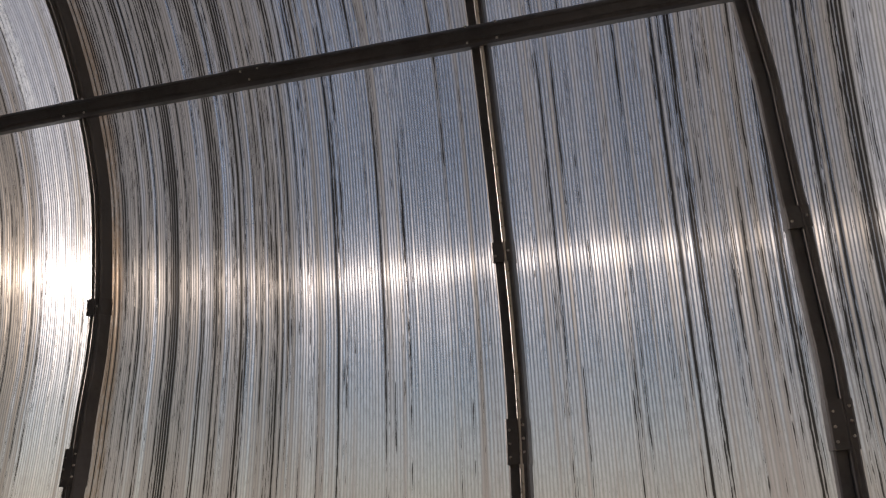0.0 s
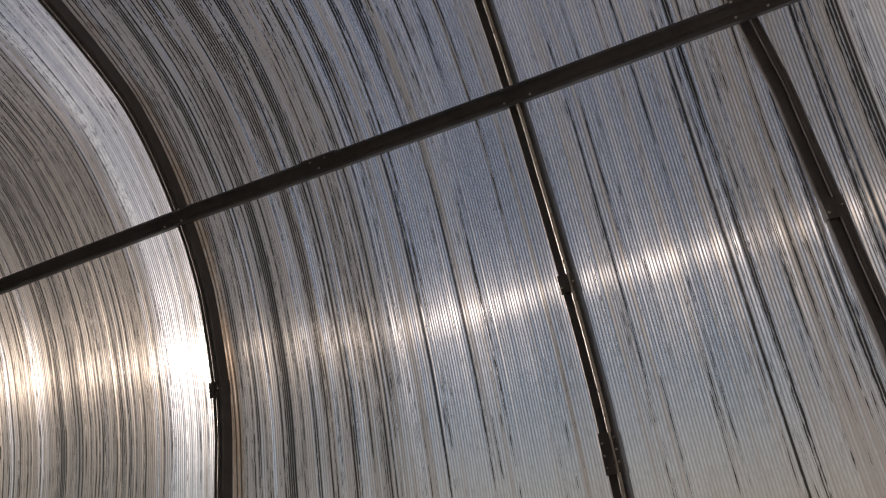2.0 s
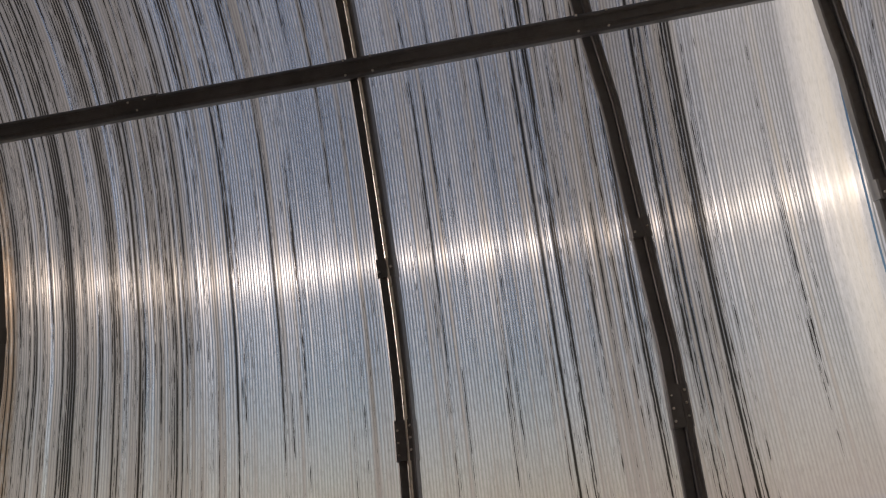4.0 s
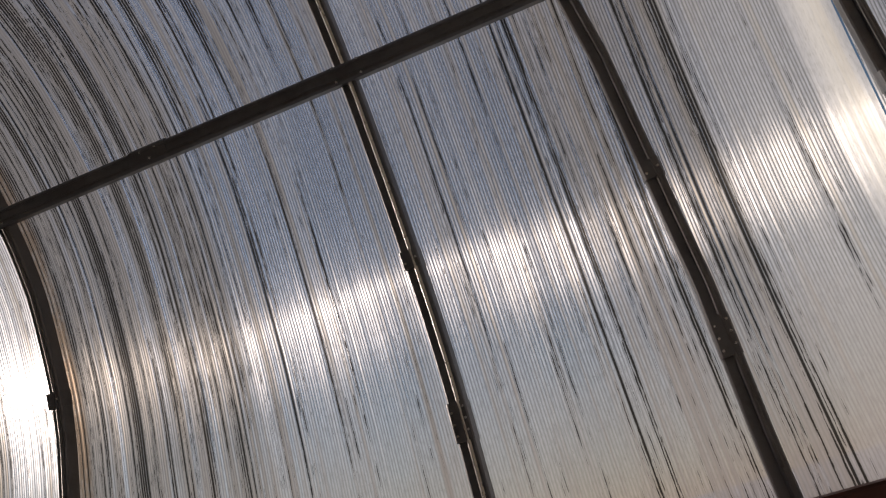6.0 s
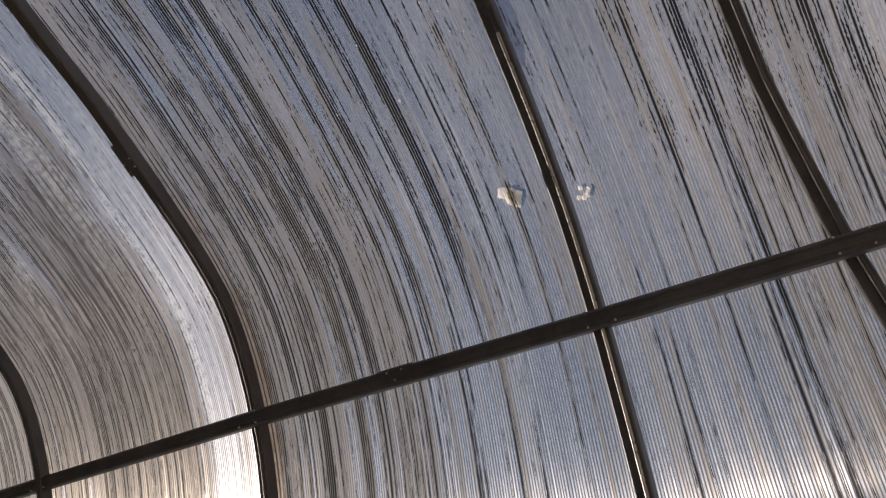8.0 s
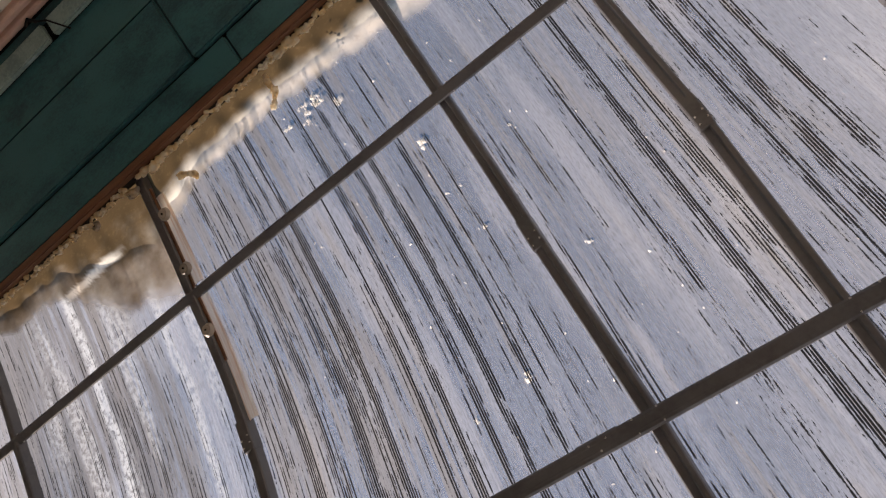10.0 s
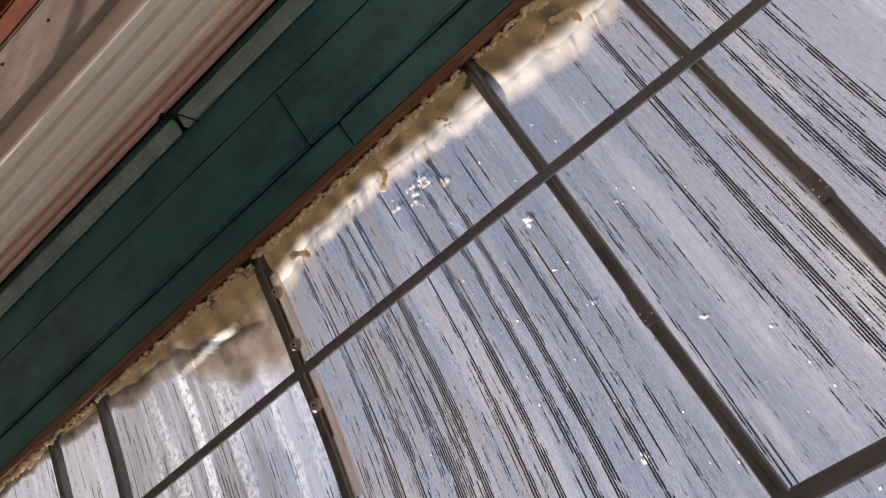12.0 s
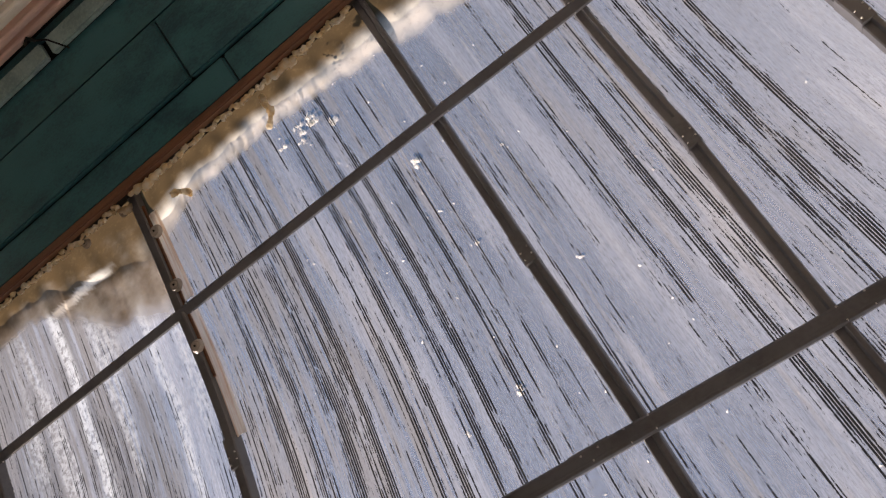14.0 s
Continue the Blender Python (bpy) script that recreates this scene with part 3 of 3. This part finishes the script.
purlin([(X_MIN, 0.16, 3.185), (-1.0, 0.224, 3.179), (0.0, 0.271, 3.174), (0.49, 0.294, 3.171), (0.955, 0.31, 3.17), (X_MAX, 0.32, 3.18)],
       "dark square steel purlin across the roof ribs", (-0.58, -0.12))
purlin([(X_MIN, -0.70, 3.537), (-1.0, -0.70, 3.535), (0.0, -0.693, 3.531), (0.49, -0.686, 3.532), (X_MAX, -0.68, 3.53)],
       "grey square steel purlin near the eave", (0.9,), 0.033)

# sill under the sheets
tagged(link("wall_low", box(X_MIN, X_MAX, 1.44, 1.54, -0.06, 1.33), M_BOARD), "unseen low wall under the plastic, pale to bounce light", "wall", kind="structure")
tagged(link("sill_beam", box(X_MIN, X_MAX, 1.41, 1.56, 1.33, 1.39, 0.006), M_RED), "dark red beam under the plastic sheets", "beam", kind="structure")

# ---- house: eave lining ----


def slab(x0, x1, y0, y1, z0, z1, bevel=0.004):
    return box(x0, x1, y0, y1, z0, z1, bevel)


eave = empty("eave_lining")
tagged(eave, "dark green painted lapped boards under the eave", "eave", kind="structure")
HX0, HX1 = X_MIN - 0.6, X_MAX + 0.6
for y0, y1, z, cuts in ((-1.292, -1.182, 3.554, (-0.447, 1.3)), (-1.540, -1.297, 3.546, (-0.572, 0.9)), (-1.702, -1.546, 3.556, (0.35,))):
    xs = [HX0, *cuts, HX1]
    for a, b in zip(xs, xs[1:]):
        part("board", slab(a + 0.003, b - 0.003, y0, y1, z + random.uniform(-0.004, 0.004), z + 0.025, 0.006), M_GREEN, eave)
for a, b in ((HX0, -0.955), (-0.93, HX1)):
    part("batten", slab(a, b, -1.762, -1.694, 3.532, 3.556, 0.005), M_BATTEN, eave, "grey-green worn batten")
part("cover_strip", slab(HX0, HX1, -1.80, -1.766, 3.545, 3.560), M_GREEN, eave)
# black slab added over the boards: blocks sun and sky, paints gaps dark
part("shadow_gap", slab(HX0, HX1, -2.15, -1.16, 3.585, 3.63), M_DARK, eave)
fascia = link("fascia_strip", slab(HX0, HX1, -1.184, -1.156, 3.550, 3.585), M_BROWN)
tagged(fascia, "brown stained wooden strip along the eave", "trim", kind="structure")

wire = empty("wire_tie")
tagged(wire, "dark wire tied through a gap in the batten", "wire")
part("loop", bar([(-0.985, -1.80, 3.53), (-0.955, -1.77, 3.527), (-0.92, -1.745, 3.527), (-0.885, -1.695, 3.535), (-0.875, -1.68, 3.55)], 0.006, 0.006, (0, 0, 1)), M_DARK, wire)
part("tail", bar([(-1.0, -1.79, 3.53), (-0.97, -1.785, 3.51), (-0.955, -1.77, 3.527)], 0.012, 0.008, (0, 0, 1)), M_DARK, wire)

# ---- house: clad wall with a window ----
wall = link("wall_house", box(HX0, HX1, -2.15, -1.93, -0.06, 3.62), M_GREY)
tagged(wall, "house wall clad in cream and pinkish boards", "wall", kind="structure")


def clap(x0, x1, z0, z1, mat):
    """A lapped board, thicker at its lower edge, with a rounded lip."""
    bm = bmesh.new()
    prof = [(-1.930, z0), (-1.803, z0), (-1.796, z0 + 0.005), (-1.795, z0 + 0.012), (-1.800, z0 + 0.03), (-1.816, z1 - 0.010), (-1.826, z1 - 0.004), (-1.826, z1 + 0.004), (-1.930, z1 + 0.004)]
    rings = [[bm.verts.new((x, y, z)) for y, z in prof] for x in (x0, x1)]
    n = len(prof)
    for i in range(n):
        j = (i + 1) % n
        bm.faces.new((rings[0][i], rings[0][j], rings[1][j], rings[1][i]))
    bm.faces.new(rings[0])
    bm.faces.new(rings[1])
    bmesh.ops.recalc_face_normals(bm, faces=bm.faces)
    return bm


WX0, WX1, WZ0, WZ1 = -1.95, -0.455, 1.55, 3.135
rows = [(3.135, 3.215, M_CREAM), (3.215, 3.30, M_CREAM), (3.30, 3.385, M_CREAM), (3.385, 3.455, M_CREAM), (3.455, 3.505, M_PINK), (3.505, 3.552, M_PINK)]
for z0, z1, mat in rows:
    part("siding_board", clap(HX0, HX1, z0 + 0.001, z1, mat), mat, wall)
z = 3.135
while z > 0.02:
    z0 = max(0.0, z - 0.0875)
    if z0 > WZ0 - 0.05:
        spans = ((HX0, WX0), (WX1 + 0.09, HX1))
    else:
        spans = ((HX0, HX1),)
    for a, b in spans:
        part("siding_board", clap(a, b, z0 + 0.001, z, M_CREAM), M_CREAM, wall)
    z = z0
for x in (WX1, WX0 - 0.09):
    part("corner_trim", slab(x, x + 0.09, -1.93, -1.792, WZ0 - 0.04, 3.132), M_CREAM, wall)
    for k in range(6):
        part("screw_head", disc((x + 0.015 + 0.05 * (k % 2), -1.791, 3.10 - 0.25 * k), (0, 1, 0), 0.006, 0.004, 8), M_DARK, wall)
part("head_panel", slab(WX0, WX1, -1.93, -1.868, 3.00, 3.134), M_GREY, wall, "weathered grey-brown head board")
part("head_panel", slab(WX0, WX1, -1.93, -1.858, 2.93, 3.003), M_GREY, wall)
for k in range(7):
    part("nail_head", disc((WX0 + 0.12 + 0.2 * k, -1.857, 2.965 + 0.02 * (k % 2)), (0, 1, 0), 0.006, 0.004, 8), M_DARK, wall)

window = empty("window_1", (0, 0, 0))
tagged(window, "dark pane in a red-brown painted wooden frame", "window", kind="structure")
fx0, fx1, fz0, fz1 = WX0 + 0.03, WX1 - 0.055, WZ0 + 0.05, 2.93
for a, b, c, d in ((fx0, fx1, fz1 - 0.06, fz1), (fx0, fx1, fz0, fz0 + 0.07), (fx0, fx0 + 0.07, fz0 + 0.07, fz1 - 0.06), (fx1 - 0.07, fx1, fz0 + 0.07, fz1 - 0.06),
                   ((fx0 + fx1) / 2 - 0.035, (fx0 + fx1) / 2 + 0.035, fz0 + 0.07, fz1 - 0.06)):
    part("window_frame", slab(a, b, -1.93, -1.866, c, d, 0.006), M_FRAME, window)
for a, b in ((fx0 + 0.07, (fx0 + fx1) / 2 - 0.035), ((fx0 + fx1) / 2 + 0.035, fx1 - 0.07)):
    part("pane", slab(a, b, -1.925, -1.905, fz0 + 0.07, fz1 - 0.06, 0.001), M_GLASS, window)
part("window_sill", slab(fx0 - 0.03, fx1 + 0.03, -1.93, -1.78, fz0 - 0.05, fz0, 0.008), M_FRAME, window)
part("side_panel", slab(fx1, WX1, -1.93, -1.868, WZ0, 2.93), M_GREY, window)

for name, x in (("wall_west", X_MIN - 0.05), ("wall_east", X_MAX + 0.05)):
    tagged(link(name, box(x - 0.05, x + 0.05, -1.80, 1.5, -0.06, 3.5), M_BOARD), "plain unseen end wall, kept pale to bounce light", "wall", kind="structure")

# ---- post ----
post = empty("wooden_post", (-0.82, 0.49, 0))
tagged(post, "raw pine post leaning under the purlin", "post")
part("shaft", bar([(0, 0, 0), (-0.158, -0.257, 3.157)], 0.07, 0.058, (0, 1, 0)), M_WOOD, post)

# ---- joint at the doubled rib: lath, washers ----
lath = empty("split_lath")
tagged(lath, "pale split wooden lath along the sheet joint", "lath")
sec = [(-0.020, -0.001), (-0.006, -0.006), (0.008, -0.005), (0.016, 0.001)]
part("strip", sweep(sec, arc_of(0, -0.25), arc_of(0, -0.69), -0.962, 24, False), M_SPLIT, lath)
part("strip", sweep(sec, arc_of(0, -0.72), arc_of(0, -1.06), -0.955, 24, False), M_SPLIT, lath)
# dark strip stands in for the gap between rib and lath
part("backing", sweep([(-0.005, -0.009), (0.005, -0.009), (0.005, -0.003), (-0.005, -0.003)], arc_of(0, -0.45), arc_of(0, -1.10), -0.978, 24), M_BROWN, lath, "dark brown strip put in for the gap beside the lath")
for x, y in ((-0.993, -0.559), (-0.979, -0.779), (-0.964, -0.983)):
    s = arc_of(0, y)
    w = empty("washer")
    tagged(w, "round grey plastic washer screwed through the sheet", "washer", "washers along the sheet joint")
    p = on_arch(x, s, -0.024)
    n = on_arch(x, s, -1.0) - on_arch(x, s, 0.0)
    part("dish", disc(p, n, 0.023, 0.012, 20), M_WASHER, w)
    part("rim", disc(p + n * 0.006, n, 0.014, 0.004, 16), M_WASHER, w)
    part("screw_head", disc(p + n * 0.009, n, 0.004, 0.004, 8), M_DARK, w)
for x in (-1.06, -1.24):
    w = empty("washer")
    tagged(w, "round grey plastic washer screwed through the sheet", "washer", "washers along the sheet joint")
    s = TOP - 0.03
    p = on_arch(x, s, 0.0)
    n = on_arch(x, s, -1.0) - p
    part("dish", disc(p, n, 0.018, 0.012, 20), M_WASHER, w)
    part("screw_head", disc(p + n * 0.007, n, 0.004, 0.004, 8), M_DARK, w)

# ---- foam bead along the eave ----
rng = random.Random(5)
for x0, x1 in ((X_MIN, -1.88), (-1.86, -1.03), (-0.97, -0.03), (0.03, 0.46), (0.52, 0.93), (0.98, X_MAX)):
    bm = bmesh.new()
    x = x0
    while x < x1:
        big = max(0.0, noise.noise((x * 5.0, 1.0, 7.0)))
        size = rng.uniform(0.005, 0.010) + 0.018 * big
        add_lump(bm, (x, -1.148 + 0.6 * size + rng.uniform(-0.006, 0.008), 3.580 + rng.uniform(-0.008, 0.008)), size, rng, (1.3, 1.0, 0.8))
        if rng.random() < 0.02 + 0.12 * big:
            for k in range(rng.randint(2, 5)):
                add_lump(bm, (x + rng.uniform(-0.012, 0.012), -1.135 + 0.016 * k, 3.578 - 0.004 * k), rng.uniform(0.006, 0.012), rng, (1, 1.2, 0.9))
        x += size * rng.uniform(1.0, 1.9)
    tagged(link("foam_bead", bm, M_FOAM, smooth=True), "knobbly pale yellow foam squeezed out along the eave", "sealing foam", "foam along the eave", "stuff")
# larger curls of foam
for at, steps in (((-0.855, -1.06), 7), ((-0.43, -1.12), 10), ((0.274, -1.075), 9), ((-1.02, -1.13), 7), ((0.20, -1.06), 5)):
    bm = bmesh.new()
    x, y = at
    ang = rng.uniform(0, 6.28)
    for k in range(steps):
        p = on_arch(x, arc_of(0, y), -0.006)
        add_lump(bm, p, rng.uniform(0.007, 0.014), rng, (1, 1, 0.8))
        ang += rng.uniform(-0.5, 0.9)
        x += 0.012 * math.cos(ang)
        y += 0.012 * math.sin(ang)
    tagged(link("foam_curl", bm, M_FOAM, smooth=True), "curled strand of yellowed foam stuck under the sheet", "sealing foam", "foam along the eave")

# ---- white crumbs stuck to the plastic ----


def add_chip(bm, x, y, size, out):
    """A slim, ragged chip of foam lying on the sheet."""
    s0 = arc_of(0, y)
    n = rng.randint(6, 9)
    turn, long = rng.uniform(0, 6.28), rng.uniform(0.55, 1.0)
    mid = bm.verts.new(on_arch(x, s0, out + size * 0.25))
    ring = []
    for k in range(n):
        a = 6.283 * k / n
        r = size * rng.uniform(0.55, 1.25)
        p, q = r * math.cos(a), r * math.sin(a) * long
        ring.append(bm.verts.new(on_arch(x + p * math.cos(turn) - q * math.sin(turn), s0 + p * math.sin(turn) + q * math.cos(turn), out + rng.uniform(0.0, 0.2) * size)))
    for k in range(n):
        bm.faces.new((mid, ring[k], ring[(k + 1) % n]))


def flakes(x, y, spread, count, lo, hi):
    bm = bmesh.new()
    for k in range(count):
        a, r = rng.uniform(0, 6.28), spread * math.sqrt(rng.random())
        add_chip(bm, x + r * math.cos(a), y + r * math.sin(a), rng.uniform(lo, hi) * 1.35, 0.0225 + 0.0008 * k)
    return bm


for x, y, spread, count, lo, hi in ((-0.112, 0.613, 0.036, 20, 0.005, 0.011), (-0.123, 1.126, 0.012, 6, 0.010, 0.016), (0.040, 1.162, 0.015, 8, 0.003, 0.006),
                                    (-0.098, -1.085, 0.022, 14, 0.005, 0.011), (-0.060, -1.02, 0.025, 9, 0.003, 0.007), (-0.23, -1.05, 0.045, 20, 0.002, 0.006), (-0.345, -0.962, 0.020, 9, 0.006, 0.011), (-0.388, -0.965, 0.018, 6, 0.005, 0.010), (-0.285, -0.910, 0.012, 4, 0.006, 0.011), (-0.466, -0.943, 0.016, 6, 0.004, 0.008), (-0.40, -0.915, 0.014, 5, 0.003, 0.007), (-0.134, -0.632, 0.018, 8, 0.003, 0.008), (-0.153, -0.46, 0.006, 2, 0.004, 0.006), (0.095, -0.515, 0.004, 1, 0.005, 0.006), (0.154, -0.514, 0.004, 1, 0.004, 0.005), (0.094, -0.13, 0.006, 2, 0.004, 0.006),
                                    (-0.207, 0.059, 0.012, 6, 0.003, 0.007), (-0.372, 0.081, 0.008, 3, 0.003, 0.006), (0.090, 0.549, 0.018, 6, 0.002, 0.005), (-0.121, -0.320, 0.015, 6, 0.002, 0.005)):
    tagged(link("foam_flakes", flakes(x, y, spread, count, lo, hi), M_CRUMB), "patch of white flakes stuck to the plastic", "flakes", "white flakes on the plastic")
bm = bmesh.new()
for k in range(190):
    x = rng.uniform(-0.95, 1.4) if rng.random() < 0.6 else rng.gauss(-0.15, 0.22)
    y = rng.choice((rng.uniform(-1.05, 0.35), rng.uniform(-1.05, -0.4), rng.uniform(0.3, 0.95)))
    add_chip(bm, x, y, rng.uniform(0.0018, 0.0045), 0.0235)
tagged(link("crumbs", bm, M_CRUMB), "tiny white crumbs scattered over the plastic", "crumbs", kind="stuff")

# ---- loose strip of film beside a rib ----
bm = bmesh.new()
prev = None
for k in range(13):
    f = k / 12
    y = 0.93 - 0.20 * f
    s = arc_of(0, y)
    w = 0.034 * math.sin(math.pi * f) ** 0.7
    a, b = bm.verts.new(on_arch(0.024, s, 0.0)), bm.verts.new(on_arch(0.024 + w, s, 0.004 - 0.012 * math.sin(math.pi * f)))
    if prev:
        bm.faces.new((prev[0], a, b, prev[1]))
    prev = (a, b)
tagged(link("film_scrap", bm, M_FILM, smooth=True), "curled scrap of clear bluish film beside the rib", "film")
